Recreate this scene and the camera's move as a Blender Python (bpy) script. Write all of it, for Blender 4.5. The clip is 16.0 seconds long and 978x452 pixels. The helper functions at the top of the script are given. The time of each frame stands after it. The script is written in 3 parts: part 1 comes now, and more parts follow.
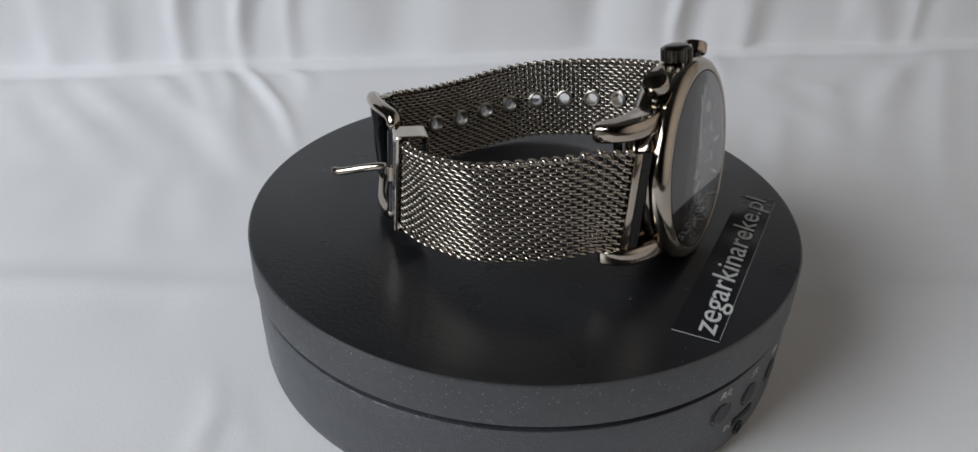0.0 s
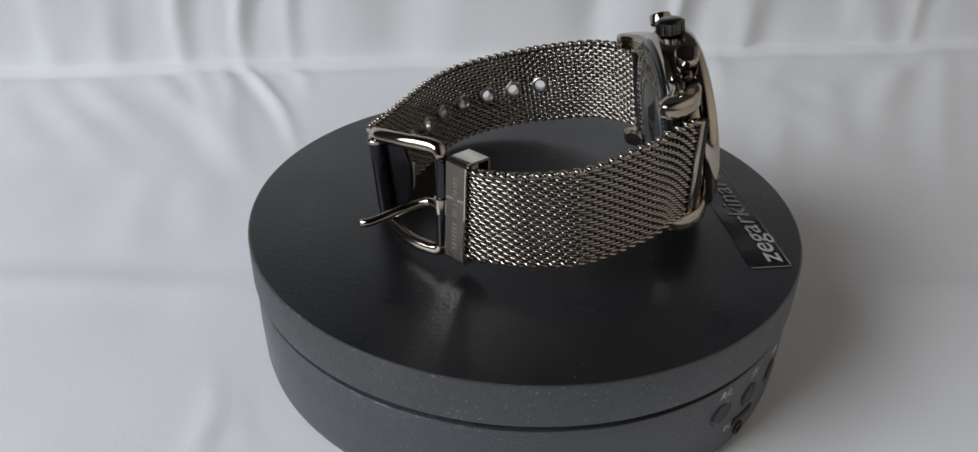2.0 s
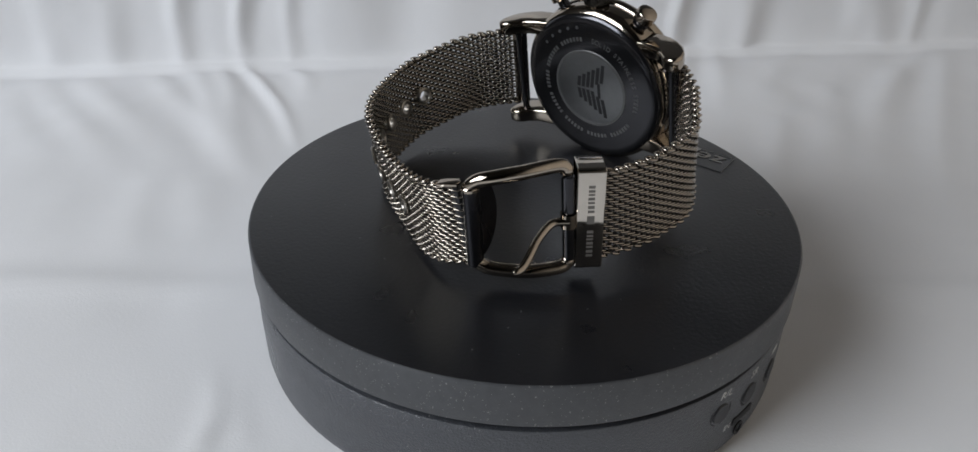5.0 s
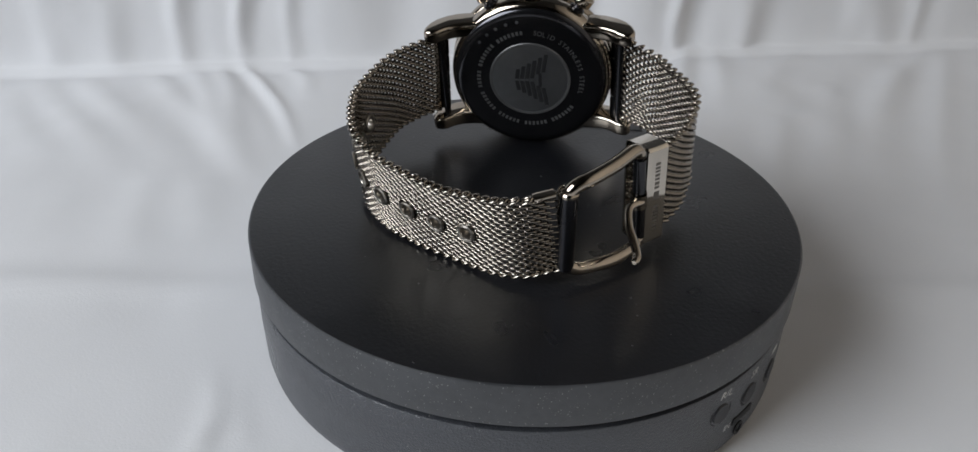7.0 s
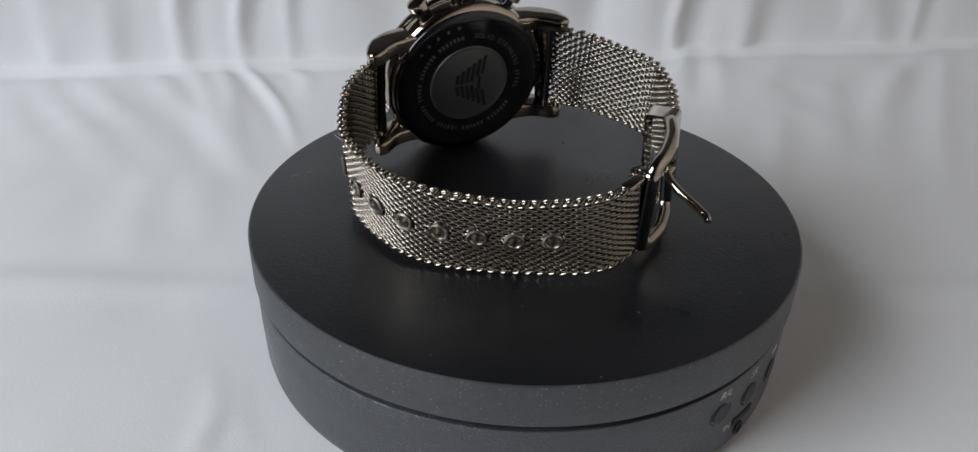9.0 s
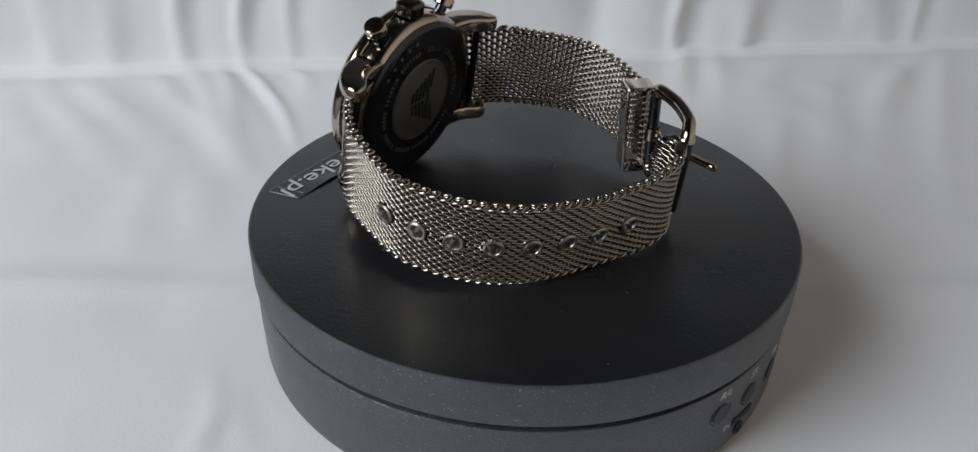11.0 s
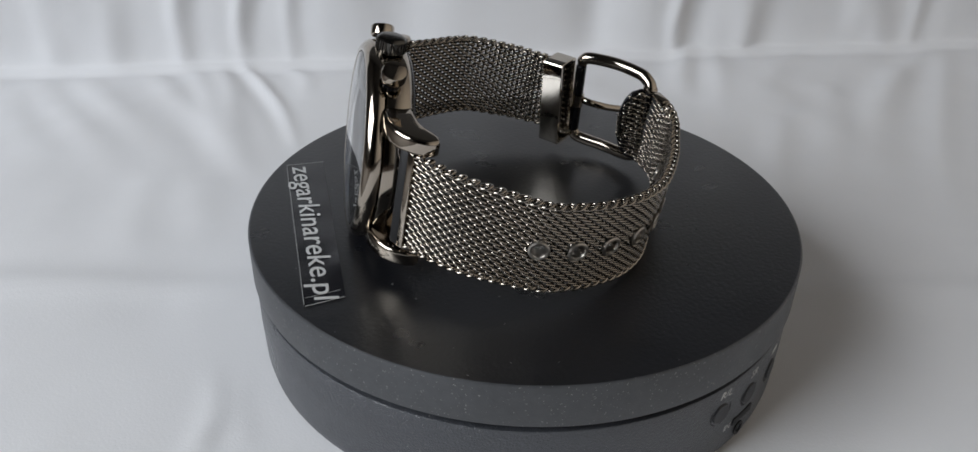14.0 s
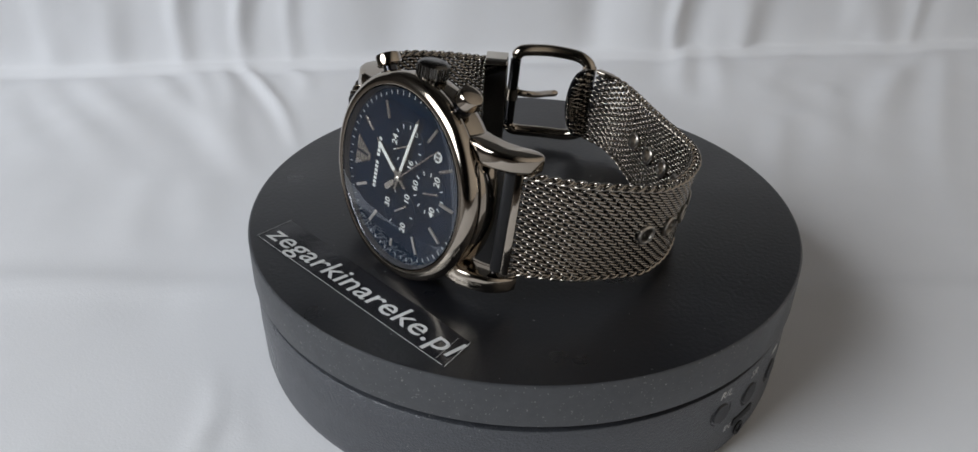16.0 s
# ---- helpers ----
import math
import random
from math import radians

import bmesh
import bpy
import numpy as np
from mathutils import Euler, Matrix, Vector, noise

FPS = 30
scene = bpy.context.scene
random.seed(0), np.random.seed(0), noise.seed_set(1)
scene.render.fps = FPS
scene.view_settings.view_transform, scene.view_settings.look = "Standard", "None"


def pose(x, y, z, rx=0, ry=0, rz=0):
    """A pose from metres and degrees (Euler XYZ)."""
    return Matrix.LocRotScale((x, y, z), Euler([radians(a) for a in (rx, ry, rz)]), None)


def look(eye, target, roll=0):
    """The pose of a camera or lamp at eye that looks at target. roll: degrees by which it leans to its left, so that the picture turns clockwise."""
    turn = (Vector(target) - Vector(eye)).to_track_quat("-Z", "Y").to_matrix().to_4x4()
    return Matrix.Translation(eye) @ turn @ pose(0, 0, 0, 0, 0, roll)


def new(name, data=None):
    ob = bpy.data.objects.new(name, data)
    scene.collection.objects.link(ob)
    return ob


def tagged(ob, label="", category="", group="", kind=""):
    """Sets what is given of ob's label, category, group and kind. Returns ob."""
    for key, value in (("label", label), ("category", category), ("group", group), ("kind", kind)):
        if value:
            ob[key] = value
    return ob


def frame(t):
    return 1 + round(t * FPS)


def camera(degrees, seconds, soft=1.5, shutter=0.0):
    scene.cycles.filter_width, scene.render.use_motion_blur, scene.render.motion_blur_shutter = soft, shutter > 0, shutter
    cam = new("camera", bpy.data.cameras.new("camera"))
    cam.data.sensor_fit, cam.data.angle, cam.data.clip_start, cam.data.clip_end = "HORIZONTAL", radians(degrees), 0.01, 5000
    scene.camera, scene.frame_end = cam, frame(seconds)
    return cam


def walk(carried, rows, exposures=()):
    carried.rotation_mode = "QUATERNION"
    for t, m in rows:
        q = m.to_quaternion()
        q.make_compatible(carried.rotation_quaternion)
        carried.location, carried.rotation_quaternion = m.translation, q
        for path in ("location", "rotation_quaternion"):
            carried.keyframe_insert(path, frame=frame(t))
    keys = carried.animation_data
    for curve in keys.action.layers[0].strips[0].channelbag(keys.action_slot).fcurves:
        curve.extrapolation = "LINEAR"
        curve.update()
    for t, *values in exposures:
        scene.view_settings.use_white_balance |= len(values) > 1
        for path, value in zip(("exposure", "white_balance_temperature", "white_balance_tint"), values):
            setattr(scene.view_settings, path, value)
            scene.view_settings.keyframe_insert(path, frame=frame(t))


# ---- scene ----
# The place is worked out in millimetres and built in metres.
S = 0.001

cam = camera(59.82, 16.0, soft=1.5)
EYE = (0.0, -0.17592, 0.10224)
AIM = (-0.008039, -0.003115, -0.004969)
VIEW = look(EYE, AIM, 1.616)
walk(cam, [(0.0, VIEW), (16.0, VIEW)], exposures=[(0.0, 0.0), (16.0, 0.0)])

# turn of the platter, seconds and degrees
TURN = [(0.0, -0.6), (1.0, 15.3), (2.0, 31.4), (4.2, 66.2), (6.3, 99.3), (7.7, 121.2), (9.2, 145.0),
        (11.3, 178.3), (12.8, 201.3), (14.4, 226.0), (16.0, 250.8)]

# ---- light ----
SUN_ELEVATION, SUN_ROTATION = 35.0, 250.0
world = bpy.data.worlds.new("sky")
scene.world = world
world.use_nodes = True
wn = world.node_tree.nodes
sky = wn.new("ShaderNodeTexSky")
sky.sky_type, sky.sun_disc = "NISHITA", False
sky.sun_elevation, sky.sun_rotation = radians(SUN_ELEVATION), radians(SUN_ROTATION)
wn["Background"].inputs["Strength"].default_value = 0.12
world.node_tree.links.new(sky.outputs["Color"], wn["Background"].inputs["Color"])


def window_light(name, x, y, z, target, wide, high, watts, colour):
    """Daylight that enters by a window's opening."""
    lamp = bpy.data.lights.new(name, "AREA")
    lamp.shape, lamp.size, lamp.size_y, lamp.energy, lamp.color = "RECTANGLE", wide, high, watts, colour
    ob = new(name, lamp)
    ob.matrix_world = look((x, y, z), target)
    return ob


window_light("window_light", -0.67, -0.44, 0.49, (0.0, -0.08, 0.02), 0.60, 0.56, 9.25, (0.895, 0.945, 1.0))

# ---- materials ----


def material(name, base, rough=0.5, metal=0.0, scale=400.0, vary=0.15, bump=0.0, bump_scale=2000.0, rough_vary=0.1, coat=0.0, spec=0.5,
             specks=None):
    """A surface with uneven colour and gloss at two scales, and fine relief. specks: colour, scale and share of small light flecks."""
    m = bpy.data.materials.new(name)
    m.use_nodes = True
    nt = m.node_tree
    n, link = nt.nodes, nt.links.new
    b = n["Principled BSDF"]
    b.inputs["Metallic"].default_value = metal
    b.inputs["Coat Weight"].default_value = coat
    b.inputs["Coat Roughness"].default_value = 0.05
    b.inputs["Specular IOR Level"].default_value = spec
    co = n.new("ShaderNodeTexCoord")
    big = n.new("ShaderNodeTexNoise")
    big.inputs["Scale"].default_value, big.inputs["Detail"].default_value = scale * 0.08, 3.0
    fine = n.new("ShaderNodeTexNoise")
    fine.inputs["Scale"].default_value, fine.inputs["Detail"].default_value = scale, 4.0
    link(co.outputs["Object"], big.inputs["Vector"])
    link(co.outputs["Object"], fine.inputs["Vector"])
    mix = n.new("ShaderNodeMath")
    mix.operation = "ADD"
    link(big.outputs["Fac"], mix.inputs[0])
    link(fine.outputs["Fac"], mix.inputs[1])
    ramp = n.new("ShaderNodeMapRange")
    ramp.inputs["From Min"].default_value, ramp.inputs["From Max"].default_value = 0.6, 1.4
    ramp.inputs["To Min"].default_value, ramp.inputs["To Max"].default_value = 1 - vary, 1 + vary
    link(mix.outputs[0], ramp.inputs["Value"])
    col = n.new("ShaderNodeVectorMath")
    col.operation = "SCALE"
    col.inputs[0].default_value = base
    link(ramp.outputs[0], col.inputs["Scale"])
    last = col.outputs[0]
    if specks:
        tone, size, edge = specks
        dots = n.new("ShaderNodeTexNoise")
        dots.inputs["Scale"].default_value, dots.inputs["Detail"].default_value = size, 1.0
        link(co.outputs["Object"], dots.inputs["Vector"])
        cut = n.new("ShaderNodeMapRange")
        cut.inputs["From Min"].default_value, cut.inputs["From Max"].default_value = edge, edge + 0.04
        link(dots.outputs["Fac"], cut.inputs["Value"])
        both = n.new("ShaderNodeMix")
        both.data_type = "RGBA"
        link(cut.outputs[0], both.inputs["Factor"])
        link(last, both.inputs["A"])
        both.inputs["B"].default_value = (*tone, 1)
        last = both.outputs["Result"]
    link(last, b.inputs["Base Color"])
    rr = n.new("ShaderNodeMapRange")
    rr.inputs["From Min"].default_value, rr.inputs["From Max"].default_value = 0.3, 0.7
    rr.inputs["To Min"].default_value, rr.inputs["To Max"].default_value = max(0.02, rough - rough_vary), min(1, rough + rough_vary)
    link(big.outputs["Fac"], rr.inputs["Value"])
    link(rr.outputs[0], b.inputs["Roughness"])
    if bump:
        rel = n.new("ShaderNodeTexNoise")
        rel.inputs["Scale"].default_value, rel.inputs["Detail"].default_value = bump_scale, 3.0
        link(co.outputs["Object"], rel.inputs["Vector"])
        bp = n.new("ShaderNodeBump")
        bp.inputs["Strength"].default_value, bp.inputs["Distance"].default_value = min(1.0, bump), 0.0002 * max(1.0, bump)
        link(rel.outputs["Fac"], bp.inputs["Height"])
        link(bp.outputs[0], b.inputs["Normal"])
    return m


BRIGHT = material("bright_polished_steel", (0.66, 0.615, 0.55), 0.08, 1.0, 300, 0.06, rough_vary=0.03)
GUN = material("polished_gunmetal", (0.45, 0.395, 0.33), 0.09, 1.0, 300, 0.06, rough_vary=0.03)
WIRE = material("gunmetal_wire", (0.38, 0.344, 0.298), 0.17, 1.0, 900, 0.15, rough_vary=0.06)
CROWN = material("dark_gunmetal", (0.13, 0.125, 0.115), 0.2, 1.0, 300, 0.1, rough_vary=0.04)
EYELET = material("polished_eyelet", (0.42, 0.39, 0.35), 0.3, 1.0, 300, 0.08, rough_vary=0.05)
# near-black, puts the shade between the strap's wires into colour
GAP_SHADE = material("gap_shade_rod", (0.02, 0.019, 0.018), 0.4, 0.8)
DARK_STEEL = material("dark_steel", (0.055, 0.055, 0.06), 0.14, 0.9, 300, 0.1, rough_vary=0.04)
SLEEVE = material("satin_black_sleeve", (0.035, 0.035, 0.04), 0.30, 0.9, 500, 0.1)
BACK_PLATE = material("dark_brushed_steel", (0.23, 0.235, 0.24), 0.36, 0.9, 500, 0.1)
ETCH = material("etched_steel", (0.15, 0.15, 0.15), 0.45, 0.7, 500, 0.1)
ENGRAVE = material("engraved_line", (0.2, 0.19, 0.175), 0.5, 0.6, 500, 0.1)
PLATTER_TOP = material("satin_black_top", (0.0062, 0.0066, 0.0085), 0.31, 0.0, 700, 0.25, 0.32, 1000, rough_vary=0.05, spec=0.95, specks=((0.15, 0.15, 0.15), 1400, 0.84))
PLATTER_SIDE = material("worn_black_side", (0.034, 0.036, 0.040), 0.46, 0.0, 500, 0.3, 0.25, 1800, spec=0.9, specks=((0.15, 0.15, 0.147), 1900, 0.69))
SHELL = material("grained_black_plastic", (0.042, 0.045, 0.052), 0.36, 0.0, 600, 0.2, 1.3, 2200, spec=0.9, specks=((0.16, 0.16, 0.16), 1700, 0.74))
DUST = material("pale_dust", (0.2, 0.2, 0.2), 0.9)
BLACK = material("matt_black", (0.006, 0.006, 0.007), 0.6)
BUTTON = material("button_plastic", (0.013, 0.013, 0.016), 0.45, 0.0, 600, 0.2, 0.2)
PRINT = material("white_print", (0.62, 0.62, 0.60), 0.6)
TAPE = material("black_tape", (0.010, 0.010, 0.012), 0.16, 0.0, 300, 0.2, 0.12, 500, rough_vary=0.06)
LETTERS = material("silver_letters", (0.48, 0.48, 0.47), 0.40, 0.0, 600, 0.08)
DIAL = material("blue_dial", (0.0005, 0.0042, 0.0115), 0.4, 0.0, 900, 0.2, rough_vary=0.05, spec=0.06)
MARK = material("steel_marker", (0.42, 0.39, 0.35), 0.25, 0.9, 500, 0.08)
LUME = material("pale_lume", (0.40, 0.41, 0.38), 0.5, 0.0, 900, 0.05)
RUBBER = material("dark_recess", (0.012, 0.012, 0.014), 0.35)
WARM_FILL = material("warm_fill_paint", (0.75, 0.66, 0.56), 0.85, 0.0, 6, 0.08)
WALL = material("room_paint", (0.10, 0.10, 0.102), 0.85, 0.0, 6, 0.08)
FLOOR = material("room_floor", (0.06, 0.045, 0.035), 0.6, 0.0, 10, 0.2)
CLOTH = material("white_cotton", (0.70, 0.70, 0.71), 0.9, 0.0, 60, 0.02, 0.25, 1800, spec=0.2)
FRAME = material("window_paint", (0.8, 0.8, 0.78), 0.5)


def glass(name, rough=0.0, ior=1.5):
    m = bpy.data.materials.new(name)
    m.use_nodes = True
    b = m.node_tree.nodes["Principled BSDF"]
    b.inputs["Transmission Weight"].default_value = 1.0
    b.inputs["Roughness"].default_value = rough
    b.inputs["IOR"].default_value = ior
    b.inputs["Base Color"].default_value = (1, 1, 1, 1)
    return m


CRYSTAL = glass("mineral_crystal", 0.0, 1.75)

# ---- mesh helpers ----


def part(name, bm, mat, parent=None, label="", smooth=True, m=None):
    """Links a bmesh made in millimetres as one mesh object; m places it, in millimetres."""
    if m is not None:
        bm.transform(m)
    bm.transform(Matrix.Scale(S, 4))
    bmesh.ops.recalc_face_normals(bm, faces=bm.faces)
    me = bpy.data.meshes.new(name)
    bm.to_mesh(me)
    bm.free()
    me.materials.append(mat)
    if smooth:
        me.shade_smooth()
        me.set_sharp_from_angle(angle=radians(35))
    ob = new(name, me)
    ob.parent = parent
    if label:
        tagged(ob, label)
    return ob


def thing(name, label, category, group="", kind=""):
    return tagged(new(name), label, category, group, kind)


def lathe(profile, steps=96, bm=None):
    """A solid of revolution round z from (radius, height) pairs; ends with radius 0 close it."""
    bm = bm or bmesh.new()
    rings = []
    for r, z in profile:
        if r <= 1e-6:
            rings.append([bm.verts.new((0, 0, z))])
        else:
            rings.append([bm.verts.new((r * math.cos(2 * math.pi * k / steps), r * math.sin(2 * math.pi * k / steps), z)) for k in range(steps)])
    for a, b in zip(rings, rings[1:]):
        for k in range(steps):
            j = (k + 1) % steps
            if len(a) == 1 and len(b) > 1:
                bm.faces.new((a[0], b[j], b[k]))
            elif len(b) == 1 and len(a) > 1:
                bm.faces.new((a[k], a[j], b[0]))
            elif len(a) > 1:
                bm.faces.new((a[k], a[j], b[j], b[k]))
    return bm


def box(x0, x1, y0, y1, z0, z1, bevel=0.0, bm=None, m=None, segments=2):
    out = bmesh.new()
    bmesh.ops.create_cube(out, size=1.0)
    bmesh.ops.scale(out, vec=(x1 - x0, y1 - y0, z1 - z0), verts=out.verts)
    bmesh.ops.translate(out, vec=((x0 + x1) / 2, (y0 + y1) / 2, (z0 + z1) / 2), verts=out.verts)
    if bevel:
        bmesh.ops.bevel(out, geom=list(out.edges), offset=bevel, segments=segments, profile=0.5, affect="EDGES")
    if m is not None:
        out.transform(m)
    if bm is None:
        return out
    join(bm, out)
    return bm


def join(bm, other):
    """Adds other to bm."""
    me = bpy.data.meshes.new("tmp")
    other.to_mesh(me)
    other.free()
    bm.from_mesh(me)
    bpy.data.meshes.remove(me)
    return bm


def tube(points, radii, sides=10, closed=False, bm=None, flat=1.0, cap=True):
    """A tube along points; radii one number or one a point; flat squeezes it along its second axis."""
    bm = bm or bmesh.new()
    pts = [Vector(p) for p in points]
    n = len(pts)
    rad = radii if hasattr(radii, "__len__") else [radii] * n
    rings, up = [], None
    for i, p in enumerate(pts):
        if closed:
            d = pts[(i + 1) % n] - pts[i - 1]
        else:
            d = pts[min(i + 1, n - 1)] - pts[max(i - 1, 0)]
        d.normalize()
        if up is None:
            up = Vector((0, 0, 1)) if abs(d.z) < 0.9 else Vector((1, 0, 0))
        a = (up - d * up.dot(d)).normalized()
        up = a
        b = d.cross(a)
        rings.append([bm.verts.new(p + (a * math.cos(t) + b * math.sin(t) * flat) * rad[i]) for t in
                      (2 * math.pi * k / sides for k in range(sides))])
    for i in range(n if closed else n - 1):
        a, b = rings[i], rings[(i + 1) % n]
        for k in range(sides):
            j = (k + 1) % sides
            bm.faces.new((a[k], a[j], b[j], b[k]))
    if cap and not closed:
        bm.faces.new(rings[0])
        bm.faces.new(rings[-1])
    return bm


def lettering(text, size, align="CENTER", thick=0.05, shear=0.0, width=1.0, bold=0.0):
    """The built-in font as a bmesh in millimetres, in the xy plane, facing z."""
    c = bpy.data.curves.new("tmp", "FONT")
    c.body, c.size, c.align_x, c.align_y, c.extrude, c.shear, c.offset = text, size, align, "CENTER", thick, shear, bold
    c.resolution_u = 3
    ob = new("tmp", c)
    dg = bpy.context.evaluated_depsgraph_get()
    me = bpy.data.meshes.new_from_object(ob.evaluated_get(dg))
    bm = bmesh.new()
    bm.from_mesh(me)
    bpy.data.objects.remove(ob)
    bpy.data.curves.remove(c)
    bpy.data.meshes.remove(me)
    if width != 1.0:
        bmesh.ops.scale(bm, vec=(width, 1, 1), verts=bm.verts)
    return bm


def spline(points, step=0.25):
    """A smooth line through points, as places at even steps."""
    p = np.array(points, float)
    p = np.vstack([2 * p[0] - p[1], p, 2 * p[-1] - p[-2]])
    out = []
    for i in range(1, len(p) - 2):
        for t in np.linspace(0, 1, 40, endpoint=False):
            a, b, c, d = p[i - 1:i + 3]
            out.append(0.5 * (2 * b + (c - a) * t + (2 * a - 5 * b + 4 * c - d) * t * t + (3 * b - a - 3 * c + d) * t ** 3))
    out.append(p[-2])
    out = np.array(out)
    s = np.concatenate([[0], np.cumsum(np.linalg.norm(np.diff(out, axis=0), axis=1))])
    k = np.arange(0, s[-1], step)
    return np.stack([np.interp(k, s, out[:, j]) for j in range(out.shape[1])], 1), s[-1]


# ---- the room ----
FLOOR_Z = -33.5


def room():
    x0, x1, y0, y1, z0, z1 = -700, 500, -2600, 700, FLOOR_Z - 5, 1500
    tagged(part("floor", box(x0, x1, y0, y1, z0 - 40, z0), FLOOR, smooth=False), "brown boarded floor of a plain room", "floor", kind="structure")
    tagged(part("ceiling", box(x0, x1, y0, y1, z1, z1 + 60), WALL, smooth=False), "plain painted ceiling", "ceiling", kind="structure")
    tagged(part("wall_north", box(x0, x1, y1, y1 + 80, z0, z1), WALL, smooth=False), "plain painted wall", "wall", kind="structure")
    tagged(part("wall_south", box(x0, x1, y0 - 80, y0, z0, z1), WALL, smooth=False), "plain painted wall", "wall", kind="structure")
    # added out of view, its warm bounce fills the right-hand side
    tagged(part("fill_wall_east", box(x1, x1 + 80, y0, y1, z0, z1), WARM_FILL, smooth=False), "unseen warm wall added as fill reflector", "wall", kind="structure")
    west = box(x0 - 80, x0, y0, -870, z0, z1)
    box(x0 - 80, x0, -130, y1, z0, z1, bm=west)
    box(x0 - 80, x0, -870, -130, z0, 180, bm=west)
    box(x0 - 80, x0, -870, -130, 1020, z1, bm=west)
    tagged(part("wall_west", west, WALL, smooth=False), "plain painted wall with a window opening", "wall", kind="structure")
    win = tagged(new("window_1"), "white painted window letting in daylight", "window", kind="structure")
    rim = box(x0 - 75, x0 - 55, -870, -840, 180, 1020)
    for b in ((-160, -130, 180, 1020), (-840, -160, 180, 210), (-840, -160, 990, 1020), (-515, -485, 210, 990)):
        box(x0 - 75, x0 - 55, b[0], b[1], b[2], b[3], bm=rim)
    part("window_frame", rim, FRAME, win, smooth=False)


room()


# ---- the cloth ----
def cloth():
    """One sheet that lies under the stand and hangs behind it, with ironed creases and soft folds."""
    rng = np.random.RandomState(4)
    us = np.linspace(-1, 1, 430)
    vs = np.concatenate([np.linspace(-560, -120, 150, endpoint=False), np.linspace(-120, 70, 130, endpoint=False), np.linspace(70, 168, 30)])
    U, V = np.meshgrid(us, vs)
    # the sheet narrows towards its front edge
    slack = np.clip(-(V + 25) / 190, 0, 1)
    U = 98 + U * 332 + np.clip(-U, 0, 1) * 108 * slack
    foot = 189 + 0.21 * U
    # v below 0 runs over the table, above 0 up the wall
    soft = 7.0
    out = np.sqrt(V * V + soft * soft)
    Y = (V - out) / 2 + soft / 2
    Z = (V + out) / 2 - soft / 2 / (1 + np.exp(-np.clip((V + 12) / 4.0, -60, 60)))
    # hanging folds above the bend
    hang = np.zeros_like(U)
    for _ in range(30):
        c, w, h, lean = rng.uniform(-380, 400), rng.uniform(6, 17), rng.uniform(-2.4, 2.8), rng.uniform(-0.25, 0.25)
        hang += h * np.exp(-((U - c - lean * V) / w) ** 2)
    # folds that fan out over the table and die away
    low = np.zeros_like(U)
    for _ in range(44):
        c, w, h, lean = rng.uniform(-380, 400), rng.uniform(7, 15), rng.uniform(-0.6, 0.8), rng.uniform(-0.7, 0.7)
        mid, reach = rng.uniform(-110, -5), rng.uniform(25, 75)
        low += h * np.exp(-((U - c - lean * V) / w) ** 2) * np.exp(-((V - mid) / reach) ** 2)
    for _ in range(14):
        c, w, h, lean = rng.uniform(-300, 300), rng.uniform(6, 11), rng.uniform(0.1, 0.5), rng.uniform(-0.8, 0.8)
        mid = rng.uniform(-300, -190)
        low += h * np.exp(-((U - c - lean * (V - mid)) / w) ** 2) * np.exp(-((V - mid) / 30) ** 2)
    for _ in range(90):
        c, d, w, h = rng.uniform(-240, 300), rng.uniform(-420, 0), rng.uniform(14, 34), rng.uniform(-0.6, 0.7)
        low += h * np.exp(-((U - c) ** 2 + (V - d) ** 2) / w ** 2)
    # creases that run from the bend towards the stand: ends, width and height
    across = V + foot
    for xa, ya, xb, yb, w, h in ((-121, 162, -82, 89, 1.9, 2.0), (-131, 153, -92, 67, 3.6, 1.5), (-144, 154, -99, 74, 3.6, 1.7), (-153, 146, -106, 79, 4.0, 1.3), (-179, 135, -139, 89, 4.5, 1.2),
                                 (-197, 133, -137, 62, 5.0, 1.3), (-205, 121, -164, 68, 5.0, 1.1), (-101, 160, -86, 130, 3.0, 1.2), (70, 211, 64, 151, 4.0, 2.8), (86, 204, 74, 137, 4.0, 1.6),
                                 (122, 205, 96, 158, 4.5, 1.2), (185, 217, 129, 129, 4.5, 1.6), (190, 213, 137, 66, 4.0, 1.4), (160, 187, 122, 99, 5.0, 1.1), (126, 162, 104, 79, 5.0, 1.1),
                                 (-124, 59, -109, 12, 5.0, 0.6), (-103, 57, -95, 21, 5.0, 0.6), (96, 127, 84, 65, 4.0, 1.2), (-66, -56, -68, -30, 2.6, 1.5), (-58, -54, -61, -28, 2.6, 1.5)):
        w *= 1.35
        ln = math.hypot(xb - xa, yb - ya)
        dx, dy = (xb - xa) / ln, (yb - ya) / ln
        along = ((U - xa) * dx + (across - ya) * dy) / ln
        off = ((U - xa) * dy - (across - ya) * dx) + 1.5 * np.sin(along * 5 + xa)
        fade = np.clip(along * 6 + 0.6, 0, 1) * np.clip((1.15 - along) * 1.6, 0, 1)
        low += 0.72 * h * fade * (np.exp(-(off / w) ** 2) - 0.5 * np.exp(-((off - 1.9 * w) / (1.5 * w)) ** 2))
